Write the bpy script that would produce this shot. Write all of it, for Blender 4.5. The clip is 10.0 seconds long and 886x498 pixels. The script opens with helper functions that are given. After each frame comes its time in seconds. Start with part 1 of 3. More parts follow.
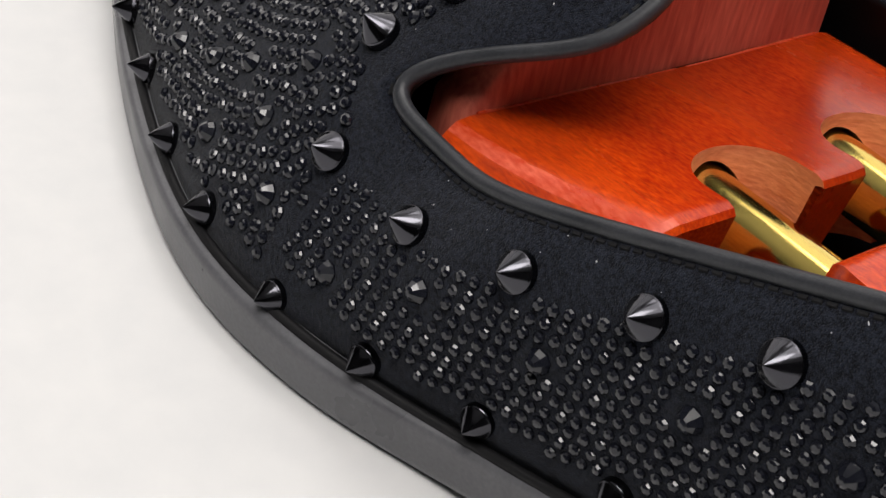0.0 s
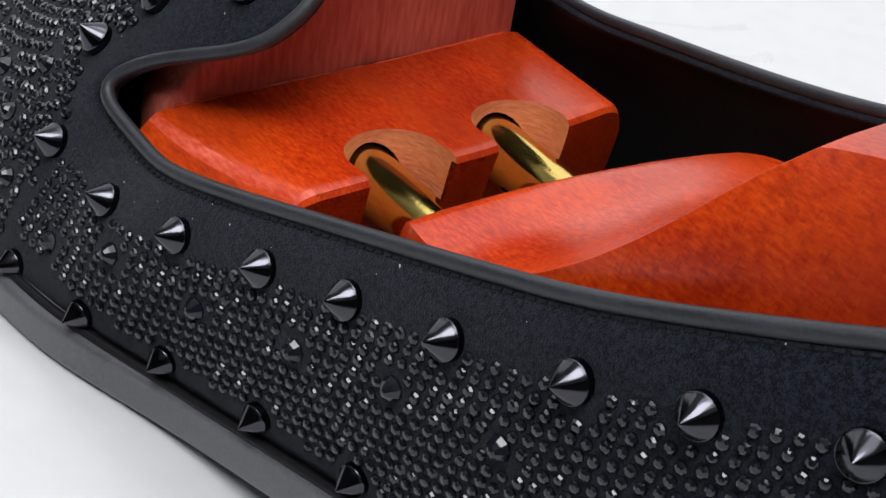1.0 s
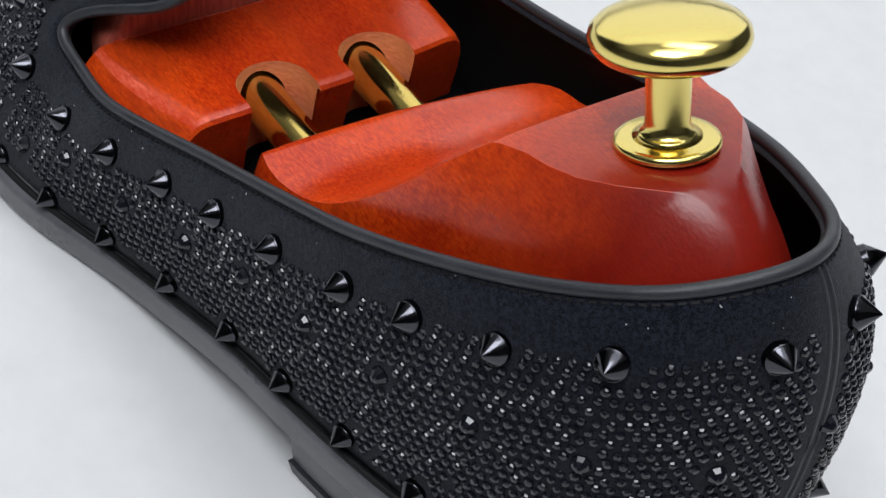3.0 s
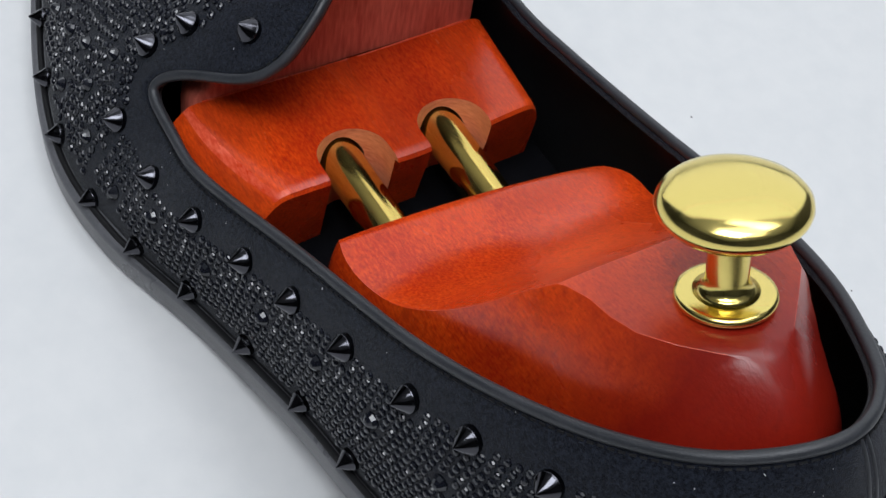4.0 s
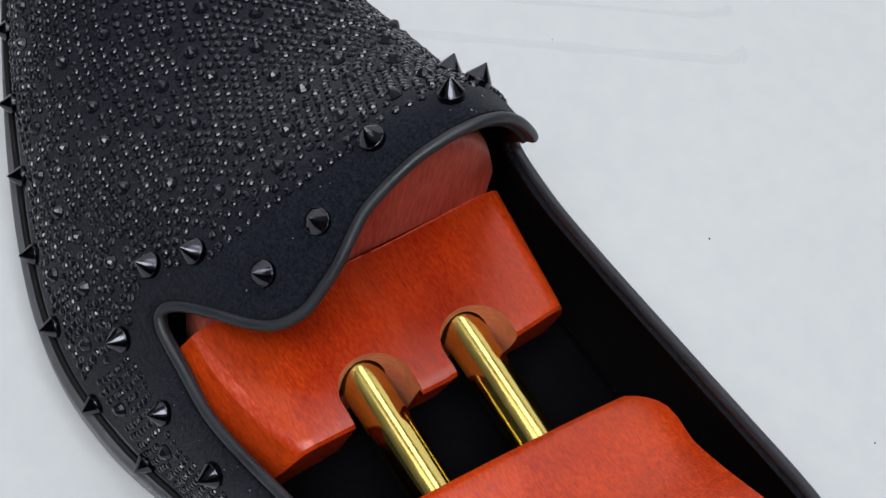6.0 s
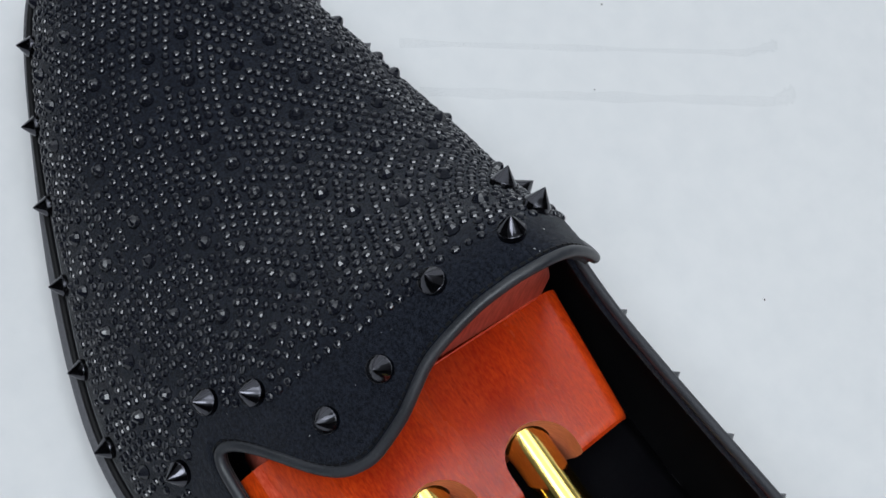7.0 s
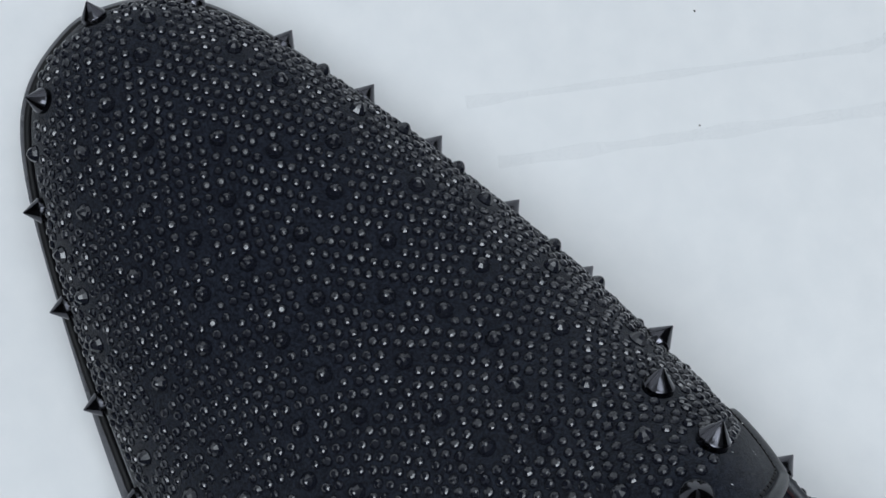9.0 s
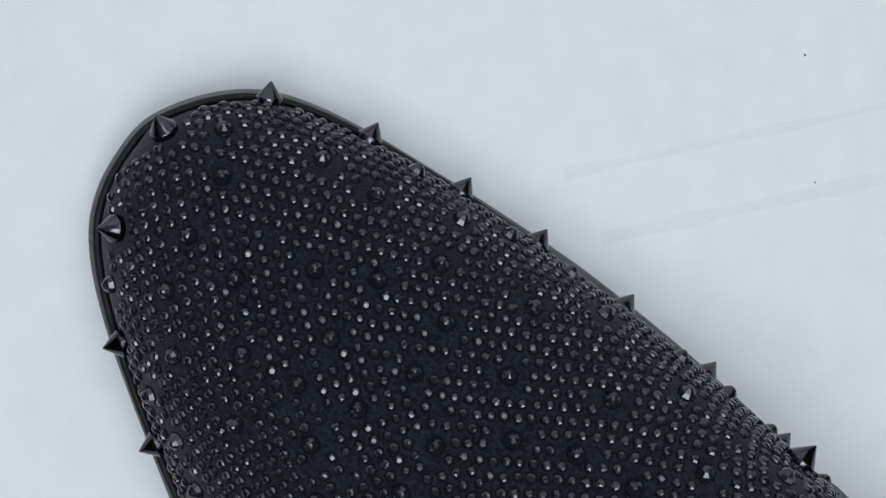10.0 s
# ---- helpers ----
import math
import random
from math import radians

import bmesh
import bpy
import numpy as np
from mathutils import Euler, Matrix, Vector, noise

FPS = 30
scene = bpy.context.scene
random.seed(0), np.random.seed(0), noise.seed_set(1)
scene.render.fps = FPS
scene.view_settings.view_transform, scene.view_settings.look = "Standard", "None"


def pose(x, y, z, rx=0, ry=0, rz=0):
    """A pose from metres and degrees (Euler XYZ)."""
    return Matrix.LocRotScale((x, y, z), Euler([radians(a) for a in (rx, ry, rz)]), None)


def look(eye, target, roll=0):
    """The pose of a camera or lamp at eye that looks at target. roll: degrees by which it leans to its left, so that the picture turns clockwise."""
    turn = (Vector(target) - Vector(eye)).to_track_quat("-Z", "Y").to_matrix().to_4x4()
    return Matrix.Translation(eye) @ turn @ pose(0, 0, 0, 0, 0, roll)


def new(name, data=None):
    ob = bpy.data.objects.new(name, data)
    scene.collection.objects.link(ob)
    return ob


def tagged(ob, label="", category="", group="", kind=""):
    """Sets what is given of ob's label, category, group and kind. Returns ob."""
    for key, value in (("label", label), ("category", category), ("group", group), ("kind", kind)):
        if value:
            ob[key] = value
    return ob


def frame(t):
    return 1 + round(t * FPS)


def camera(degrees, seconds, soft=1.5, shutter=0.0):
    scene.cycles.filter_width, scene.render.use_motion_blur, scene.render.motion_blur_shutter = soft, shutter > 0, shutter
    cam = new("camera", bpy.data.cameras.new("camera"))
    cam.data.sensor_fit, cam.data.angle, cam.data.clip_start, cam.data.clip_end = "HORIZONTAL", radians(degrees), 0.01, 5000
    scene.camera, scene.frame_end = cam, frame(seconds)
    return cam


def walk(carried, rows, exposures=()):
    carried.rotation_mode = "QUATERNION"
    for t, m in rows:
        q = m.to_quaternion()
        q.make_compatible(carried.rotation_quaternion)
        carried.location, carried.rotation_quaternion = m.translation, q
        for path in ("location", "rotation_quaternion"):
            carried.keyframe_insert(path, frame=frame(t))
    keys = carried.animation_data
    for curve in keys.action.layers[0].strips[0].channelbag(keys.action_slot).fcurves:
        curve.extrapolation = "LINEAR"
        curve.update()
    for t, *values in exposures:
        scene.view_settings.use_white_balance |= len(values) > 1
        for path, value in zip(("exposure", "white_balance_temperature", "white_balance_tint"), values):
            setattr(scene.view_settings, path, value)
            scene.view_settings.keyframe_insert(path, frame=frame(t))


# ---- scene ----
# The camera and its way round the shoe
cam = camera(33.3, 10.0, soft=1.5)
PATH = [
    (0, (0.03513, 0.15019, 0.13233), (0.18943, 0.01852, -0.01379), 11.03),
    (0.5, (0.00103, 0.14496, 0.14421), (0.15827, 0.01261, 0.00188), 10.88),
    (1, (-0.01460, 0.13353, 0.15665), (0.13951, 0.00205, 0.01015), 10.05),
    (1.5, (-0.02803, 0.12952, 0.17466), (0.12034, 0.00044, 0.02031), 9.27),
    (2, (-0.04723, 0.13879, 0.20106), (0.09515, 0.01285, 0.03867), 9.47),
    (2.2, (-0.05176, 0.13938, 0.20757), (0.08946, 0.01509, 0.04292), 9.98),
    (3.3, (-0.06676, 0.12722, 0.24291), (0.06574, 0.02418, 0.05763), 9.42),
    (3.5, (-0.06240, 0.12453, 0.25155), (0.06974, 0.02581, 0.06369), 9.38),
    (4, (-0.04403, 0.12354, 0.26563), (0.08208, 0.03093, 0.07064), 10.37),
    (4.5, (-0.03849, 0.11063, 0.27710), (0.07846, 0.02160, 0.07487), 11.62),
    (5, (-0.00651, 0.10754, 0.28914), (0.09919, 0.01990, 0.08022), 13.29),
    (5.5, (0.02386, 0.10595, 0.30083), (0.11791, 0.02010, 0.08568), 14.79),
    (5.7, (0.03359, 0.10365, 0.30365), (0.12464, 0.01769, 0.08727), 15.38),
    (6.8, (0.08765, 0.08383, 0.31479), (0.15621, 0.00621, 0.08725), 17.74),
    (7, (0.09801, 0.08279, 0.31924), (0.16400, 0.00790, 0.09002), 17.26),
    (7.5, (0.12489, 0.07260, 0.31999), (0.18146, 0.00117, 0.08719), 18.71),
    (8, (0.14588, 0.06648, 0.31150), (0.19093, 0.00129, 0.07439), 20.46),
    (8.5, (0.17436, 0.05441, 0.30713), (0.20474, -0.00307, 0.06574), 24.90),
    (9, (0.20524, 0.03808, 0.29706), (0.21860, -0.00854, 0.05181), 34.28),
    (9.5, (0.23536, 0.02820, 0.28759), (0.23499, -0.00822, 0.04026), 48.61),
    (10, (0.25949, 0.01775, 0.27813), (0.24867, -0.01169, 0.03011), 67.19),
]
EXPOSURES = [(0, 0.44, 6650, 12), (0.6, 0.45, 6050, 12), (1.2, 0.46, 6200, 12), (2.2, 0.34, 6600, 12), (3.3, 0.25, 5900, 9), (5.7, 0.03, 5950, 9), (7, 0.04, 5800, 7), (10, 0.04, 5700, 6)]
walk(cam, [(t, look(eye, target, roll)) for t, eye, target, roll in PATH], EXPOSURES)

# Light: soft lamps over a white table in a dim room
world = bpy.data.worlds.new("world")
scene.world = world
world.use_nodes = True
bg = world.node_tree.nodes["Background"]
bg.inputs["Color"].default_value = (0.80, 0.85, 0.90, 1)
bg.inputs["Strength"].default_value = 0.3


def lamp(name, place, target, sx, sy, watts, colour=(1, 0.98, 0.95)):
    data = bpy.data.lights.new(name, "AREA")
    data.shape, data.size, data.size_y, data.energy, data.color = "RECTANGLE", sx, sy, watts, colour
    ob = new(name, data)
    ob.matrix_world = look(place, target)
    return ob


lamp("softbox", (1.50, -0.85, 0.98), (0.12, 0, 0.05), 3.2, 2.0, 16)
lamp("spot_panel", (-0.12, 0.50, 1.50), (0.15, 0, 0.04), 0.85, 0.70, 11)
lamp("ceiling_lamp", (0.35, -0.45, 1.50), (0.15, 0, 0.03), 1.1, 0.4, 4)
lamp("ceiling_lamp", (-0.15, 0.1, 1.65), (0.1, 0, 0), 1.2, 1.2, 7)

# Materials
def material(name, colour, rough=0.5, metal=0.0, spec=0.5, sheen=0.0, coat=0.0):
    mat = bpy.data.materials.new(name)
    mat.use_nodes = True
    p = mat.node_tree.nodes["Principled BSDF"]
    p.inputs["Base Color"].default_value = (*colour, 1)
    p.inputs["Roughness"].default_value = rough
    p.inputs["Metallic"].default_value = metal
    p.inputs["Specular IOR Level"].default_value = spec
    p.inputs["Sheen Weight"].default_value = sheen
    p.inputs["Coat Weight"].default_value = coat
    p.inputs["Coat Roughness"].default_value = 0.22 if coat < 0.39 else 0.05
    return mat


def grained(mat, scales, bump, stretch=(1, 1, 1), tones=None, rough=None, detail=4.0, spread=(0.36, 0.62)):
    """Two sizes of noise on the object: tones of the colour, a spread of roughness, and a fine relief (metres)."""
    t = mat.node_tree
    p = t.nodes["Principled BSDF"]
    co = t.nodes.new("ShaderNodeTexCoord")
    mp = t.nodes.new("ShaderNodeMapping")
    mp.inputs["Scale"].default_value = stretch
    t.links.new(co.outputs["Object"], mp.inputs["Vector"])
    ns = []
    for s in scales:
        n = t.nodes.new("ShaderNodeTexNoise")
        n.inputs["Scale"].default_value, n.inputs["Detail"].default_value = s, detail
        t.links.new(mp.outputs["Vector"], n.inputs["Vector"])
        ns.append(n)
    mix = t.nodes.new("ShaderNodeMath")
    mix.operation = "MULTIPLY_ADD"
    mix.inputs[1].default_value = 0.5
    half = t.nodes.new("ShaderNodeMath")
    half.operation = "MULTIPLY"
    half.inputs[1].default_value = 0.5
    t.links.new(ns[-1].outputs["Fac"], half.inputs[0])
    t.links.new(ns[0].outputs["Fac"], mix.inputs[0])
    t.links.new(half.outputs[0], mix.inputs[2])
    if tones:
        ramp = t.nodes.new("ShaderNodeValToRGB")
        el = ramp.color_ramp.elements
        el[0].position, el[1].position = spread
        el[0].color, el[1].color = (*tones[0], 1), (*tones[1], 1)
        t.links.new(mix.outputs[0], ramp.inputs["Fac"])
        t.links.new(ramp.outputs["Color"], p.inputs["Base Color"])
    if rough:
        mr = t.nodes.new("ShaderNodeMapRange")
        mr.inputs["From Min"].default_value, mr.inputs["From Max"].default_value = 0.35, 0.65
        mr.inputs["To Min"].default_value, mr.inputs["To Max"].default_value = rough
        t.links.new(ns[0].outputs["Fac"], mr.inputs["Value"])
        t.links.new(mr.outputs["Result"], p.inputs["Roughness"])
    if bump:
        bp = t.nodes.new("ShaderNodeBump")
        bp.inputs["Strength"].default_value, bp.inputs["Distance"].default_value = 1.0, bump
        t.links.new(ns[-1].outputs["Fac"], bp.inputs["Height"])
        t.links.new(bp.outputs["Normal"], p.inputs["Normal"])
    return mat


SUEDE = grained(material("black suede", (0.008, 0.008, 0.010), 0.95, spec=0.08, sheen=0.13), (1500, 4600), 0.00022, tones=((0.002, 0.0026, 0.0055), (0.0145, 0.0178, 0.028)), spread=(0.43, 0.58))
LEATHER = grained(material("black leather", (0.014, 0.015, 0.018), 0.40), (120, 2400), 0.00006, tones=((0.018, 0.020, 0.024), (0.032, 0.034, 0.040)), rough=(0.38, 0.5))
LINING = grained(material("black lining leather", (0.004, 0.004, 0.005), 0.6, spec=0.3), (90, 1500), 0.00008, tones=((0.002, 0.002, 0.003), (0.005, 0.005, 0.006)))
SOLE = grained(material("dark grey sole edge", (0.05, 0.05, 0.055), 0.5), (70, 1600), 0.00004, tones=((0.085, 0.086, 0.094), (0.115, 0.116, 0.126)), rough=(0.26, 0.40))
WOOD = grained(material("red varnished wood", (0.70, 0.06, 0.01), 0.28, coat=0.14, spec=0.40), (38, 1700), 0.00004, stretch=(0.4, 1.3, 1.1), tones=((0.46, 0.024, 0.002), (0.80, 0.086, 0.004)), rough=(0.22, 0.36), detail=6.0)


def add_pores(mat, along, crimson=None):
    """Short dark pores along the grain, broad darker clouds of stain, and a dark crimson mixed in beyond a place in x.
    """
    t = mat.node_tree
    p = t.nodes["Principled BSDF"]
    base = p.inputs["Base Color"].links[0].from_socket
    co = t.nodes.new("ShaderNodeTexCoord")

    def mixed(fac, colour, under):
        m = t.nodes.new("ShaderNodeMix")
        m.data_type = "RGBA"
        m.inputs[7].default_value = (*colour, 1)
        t.links.new(fac, m.inputs[0])
        t.links.new(under, m.inputs[6])
        return m.outputs[2]

    if crimson:
        parts = t.nodes.new("ShaderNodeSeparateXYZ")
        wav = t.nodes.new("ShaderNodeTexNoise")
        wav.inputs["Scale"].default_value, wav.inputs["Detail"].default_value = 45, 5.0
        add = t.nodes.new("ShaderNodeMath")
        add.operation = "MULTIPLY_ADD"
        add.inputs[1].default_value = 0.05
        r = t.nodes.new("ShaderNodeMapRange")
        r.inputs["From Min"].default_value, r.inputs["From Max"].default_value = crimson[0] + 0.025, crimson[1] + 0.025
        r.inputs["To Max"].default_value = 0.92
        t.links.new(co.outputs["Object"], parts.inputs[0])
        t.links.new(co.outputs["Object"], wav.inputs["Vector"])
        t.links.new(wav.outputs["Fac"], add.inputs[0])
        t.links.new(parts.outputs["X"], add.inputs[2])
        t.links.new(add.outputs[0], r.inputs["Value"])
        base = mixed(r.outputs["Result"], (0.20, 0.006, 0.004), base)
    for scale, stretch, low, high, dark in ((2600, along, 0.56, 0.72, 0.36), (700, along, 0.50, 0.74, 0.30), (95, along, 0.46, 0.72, 0.22), (22, (0.7, 1, 1), 0.45, 0.72, 0.50)):
        mp = t.nodes.new("ShaderNodeMapping")
        mp.inputs["Scale"].default_value = stretch
        mp.inputs["Rotation"].default_value = (0, 0.1, 0.12)
        n = t.nodes.new("ShaderNodeTexNoise")
        n.inputs["Scale"].default_value, n.inputs["Detail"].default_value = scale, 2.0
        r = t.nodes.new("ShaderNodeMapRange")
        r.inputs["From Min"].default_value, r.inputs["From Max"].default_value, r.inputs["To Max"].default_value = low, high, dark
        t.links.new(co.outputs["Object"], mp.inputs["Vector"])
        t.links.new(mp.outputs["Vector"], n.inputs["Vector"])
        t.links.new(n.outputs["Fac"], r.inputs["Value"])
        base = mixed(r.outputs["Result"], (0.16, 0.008, 0.004), base)
    t.links.new(base, p.inputs["Base Color"])


HEELWOOD = grained(material("red to crimson varnished wood", (0.70, 0.06, 0.01), 0.28, coat=0.14, spec=0.40), (38, 1700), 0.00004, stretch=(0.4, 1.3, 1.1), tones=((0.46, 0.024, 0.002), (0.80, 0.086, 0.004)), rough=(0.22, 0.36), detail=6.0)
add_pores(WOOD, (0.16, 1, 1))
add_pores(HEELWOOD, (1, 1, 0.14), (0.064, 0.034))
# Pale tone for the worn ridge, and for highlights painted on the bevels
EDGEWOOD = grained(material("pale wood edge, worn and highlit", (0.80, 0.16, 0.09), 0.32), (170, 1200), 0.00008, stretch=(0.5, 1.2, 1.2), tones=((0.58, 0.045, 0.008), (0.80, 0.14, 0.07)), rough=(0.24, 0.38), spread=(0.43, 0.66))
# Dusty wood, its tones also raised to stand for light on the upright face
INSTEP = grained(material("dull dusty red wood, paled as lit", (0.42, 0.07, 0.045), 0.5, spec=0.4), (70, 900), 0.00008, stretch=(1.2, 1.4, 0.18), tones=((0.42, 0.068, 0.042), (0.70, 0.18, 0.12)), rough=(0.42, 0.56))
CUTWOOD = grained(material("bare reddish wood in the slots", (0.5, 0.13, 0.04), 0.55), (60, 900), 0.00012, stretch=(0.6, 0.6, 2.0), tones=((0.60, 0.16, 0.07), (0.82, 0.30, 0.15)))
BRASS = grained(material("polished brass", (0.92, 0.75, 0.23), 0.18, metal=1.0), (60, 700), 0.0, rough=(0.14, 0.24))
RODS = grained(material("dulled brass", (0.82, 0.62, 0.17), 0.12, metal=1.0), (80, 1600), 0.00001, rough=(0.08, 0.17))
TABLE = grained(material("white table top", (0.80, 0.80, 0.80), 0.45, spec=0.22), (9, 140), 0.00002, tones=((0.655, 0.66, 0.665), (0.70, 0.70, 0.70)), rough=(0.38, 0.52))
GUN = grained(material("black chromed metal", (0.072, 0.072, 0.082), 0.14, metal=1.0), (90, 900), 0.0, rough=(0.10, 0.20))
STONE = material("black faceted crystal", (0.008, 0.009, 0.014), 0.10, spec=0.62)
# The bores' shade is put into this darker wood colour
BORE = material("bore wood with painted shade", (0.13, 0.045, 0.015), 0.8)
# Near black, so that the colour holds the shade between the blocks
INSOLE = grained(material("black insole with painted shade", (0.003, 0.003, 0.004), 0.95, spec=0.04), (90, 1500), 0.0001, tones=((0.002, 0.002, 0.003), (0.004, 0.004, 0.005)))
LINT = material("pale lint", (0.55, 0.55, 0.55), 0.9)
SPECK = material("dark speck", (0.05, 0.045, 0.04), 0.8)
WALL = grained(material("dark room wall", (0.10, 0.10, 0.11), 0.8), (3, 60), 0.0, tones=((0.07, 0.07, 0.075), (0.10, 0.10, 0.105)))
CEIL = grained(material("white ceiling", (0.75, 0.75, 0.75), 0.8), (3, 60), 0.0, tones=((0.72, 0.72, 0.72), (0.78, 0.78, 0.78)))

# A scuff is a thin grey film: partly clear, broken up by noise
SMUDGE = material("grey scuff film", (0.50, 0.53, 0.56), 0.6)
tree_nodes = SMUDGE.node_tree
clear = tree_nodes.nodes.new("ShaderNodeBsdfTransparent")
blend = tree_nodes.nodes.new("ShaderNodeMixShader")
grit = tree_nodes.nodes.new("ShaderNodeTexNoise")
grit.inputs["Scale"].default_value = 120
spread = tree_nodes.nodes.new("ShaderNodeMapRange")
spread.inputs["From Min"].default_value, spread.inputs["From Max"].default_value = 0.35, 0.75
spread.inputs["To Min"].default_value, spread.inputs["To Max"].default_value = 0.03, 0.09
tree_nodes.links.new(grit.outputs["Fac"], spread.inputs["Value"])
tree_nodes.links.new(spread.outputs["Result"], blend.inputs["Fac"])
tree_nodes.links.new(clear.outputs[0], blend.inputs[1])
tree_nodes.links.new(tree_nodes.nodes["Principled BSDF"].outputs[0], blend.inputs[2])
tree_nodes.links.new(blend.outputs[0], tree_nodes.nodes["Material Output"].inputs["Surface"])

CM = 0.01


def part(name, bm, mat, parent=None, label="", smooth=False):
    me = bpy.data.meshes.new(name)
    bm.to_mesh(me)
    bm.free()
    for m in mat if isinstance(mat, (list, tuple)) else [mat]:
        me.materials.append(m)
    if smooth:
        me.shade_smooth()
    ob = new(name, me)
    if parent:
        ob.parent = parent
    return tagged(ob, label)


def thing(name, label, category, place=(0, 0, 0), group="", kind=""):
    ob = new(name)
    ob.location, ob.empty_display_size = place, 0.02
    return tagged(ob, label, category, group, kind)


def smooth_row(rows, u):
    """A smooth curve through rows of numbers, at the running index u."""
    n = len(rows)
    i = int(min(max(math.floor(u), 0), n - 2))
    f = u - i
    p1, p2 = np.array(rows[i], float), np.array(rows[i + 1], float)
    p0 = np.array(rows[i - 1], float) if i > 0 else 2 * p1 - p2
    p3 = np.array(rows[i + 2], float) if i + 2 < n else 2 * p2 - p1
    return p1 + 0.5 * f * (p2 - p0 + f * (2 * p0 - 5 * p1 + 4 * p2 - p3 + f * (3 * (p1 - p2) + p3 - p0)))


def step(a, b, x):
    x = min(max((x - a) / (b - a), 0.0), 1.0)
    return x * x * (3 - 2 * x)


# The shoe's plan, in centimetres: heel at x = 1, toe at x = 30, sole's top edge and collar edge
QUARTER = [  # foot line x, y, z; collar x, y, z
    (16.6, 6.72, 0.80, 16.9, 5.35, 3.62), (15.1, 6.40, 0.80, 15.2, 5.45, 3.52), (13.2, 5.75, 0.85, 13.2, 5.10, 4.05),
    (11.0, 5.28, 1.25, 10.8, 4.65, 4.88), (9.0, 4.95, 1.70, 8.8, 4.38, 5.65), (7.0, 4.70, 2.00, 6.9, 4.10, 6.42),
    (5.0, 4.25, 2.10, 5.0, 3.62, 7.32), (3.1, 3.55, 2.15, 3.4, 2.88, 8.05), (1.4, 2.35, 2.20, 2.2, 1.85, 8.65),
    (0.72, 0.20, 2.20, 1.6, 0.35, 9.05), (1.2, -1.85, 2.20, 2.2, -1.00, 8.65), (2.8, -2.90, 2.15, 3.5, -1.85, 8.10),
    (4.9, -3.2, 2.10, 5.0, -2.50, 7.45), (7.0, -3.25, 2.00, 6.9, -2.86, 6.74), (9.0, -3.30, 1.70, 8.8, -3.02, 5.96),
    (11.0, -3.30, 1.25, 10.8, -3.05, 5.35), (13.2, -3.35, 0.85, 13.2, -3.00, 4.80), (15.1, -3.50, 0.80, 15.1, -3.00, 4.42),
    (16.6, -3.60, 0.80, 16.7, -3.00, 4.20)]
VAMP = [  # left foot line x, y; crest x, y, z; right foot line x, y; foot z; roundness left, right
    (14.5, 6.15, 14.4, -0.90, 8.05, 14.5, -3.25, 0.80, 1.46, 2.2), (16.6, 6.72, 16.5, -0.70, 7.72, 16.6, -3.35, 0.80, 1.48, 2.2),
    (18.5, 6.75, 18.0, -0.30, 6.45, 18.0, -3.35, 0.80, 1.54, 2.3), (20.5, 6.35, 19.8, 0.20, 5.10, 20.0, -3.20, 0.80, 1.66, 2.8),
    (22.6, 5.72, 21.8, 0.70, 4.20, 22.0, -2.92, 0.80, 1.80, 3.0), (24.5, 5.10, 24.0, 1.00, 3.72, 24.0, -2.55, 0.85, 2.0, 2.9),
    (26.2, 4.45, 26.2, 1.05, 3.45, 25.8, -2.10, 1.00, 2.15, 2.6), (27.8, 3.72, 28.0, 1.05, 3.08, 27.5, -1.55, 1.12, 2.2, 2.4),
    (29.0, 2.95, 29.2, 1.05, 2.65, 28.8, -0.88, 1.24, 2.2, 2.2), (29.58, 2.15, 29.68, 1.05, 2.15, 29.5, 0.0, 1.30, 2.2, 2.2),
    (29.88, 1.05, 29.89, 1.05, 1.45, 29.88, 1.00, 1.35, 2.0, 2.0)]


def vamp_at(a, b):
    """A point of the vamp: a runs from the tongue (0) to the toe (10), b from the left foot line over the crest to the right one."""
    lx, ly, px, py, pz, rx, ry, fz, nl, nr = smooth_row(VAMP, a)
    left = b < 0.5
    th = (b if left else 1 - b) * math.pi
    n = nl if left else nr
    n = 2 / n
    c, s = max(math.cos(th), 0) ** n, max(math.sin(th), 0) ** n
    ex, ey = (lx, ly) if left else (rx, ry)
    return np.array([px + (ex - px) * c, py + (ey - py) * c, fz + (pz - fz) * s])


def quarter_plain(s, v):
    r = smooth_row(QUARTER, s)
    f, c = r[:3], r[3:]
    m = np.array([8.0, 0.6])
    out = f[:2] - m
    near = smooth_row(QUARTER, max(s - 0.05, 0))[:3] - smooth_row(QUARTER, min(s + 0.05, 18))[:3]
    nrm = np.array([-near[1], near[0]])
    nrm = nrm / (np.linalg.norm(nrm) + 1e-9)
    nrm *= 1 if nrm @ out > 0 else -1
    q = np.array([*(f[:2] + nrm * (0.30 + 0.22 * step(5, 8, min(s, 18 - s)))), f[2] * 0.2 + c[2] * 0.8])
    return (1 - v) ** 2 * f + 2 * v * (1 - v) * q + v * v * c


def notch_b(right):
    """Where across the vamp the collar meets it."""
    z = QUARTER[18 if right else 0][5]
    lo, hi = 0.0, 0.5
    for _ in range(40):
        mid = (lo + hi) / 2
        if vamp_at(1, 1 - mid if right else mid)[2] < z:
            lo = mid
        else:
            hi = mid
    return 1 - lo if right else lo


BL, BR = notch_b(False), notch_b(True)


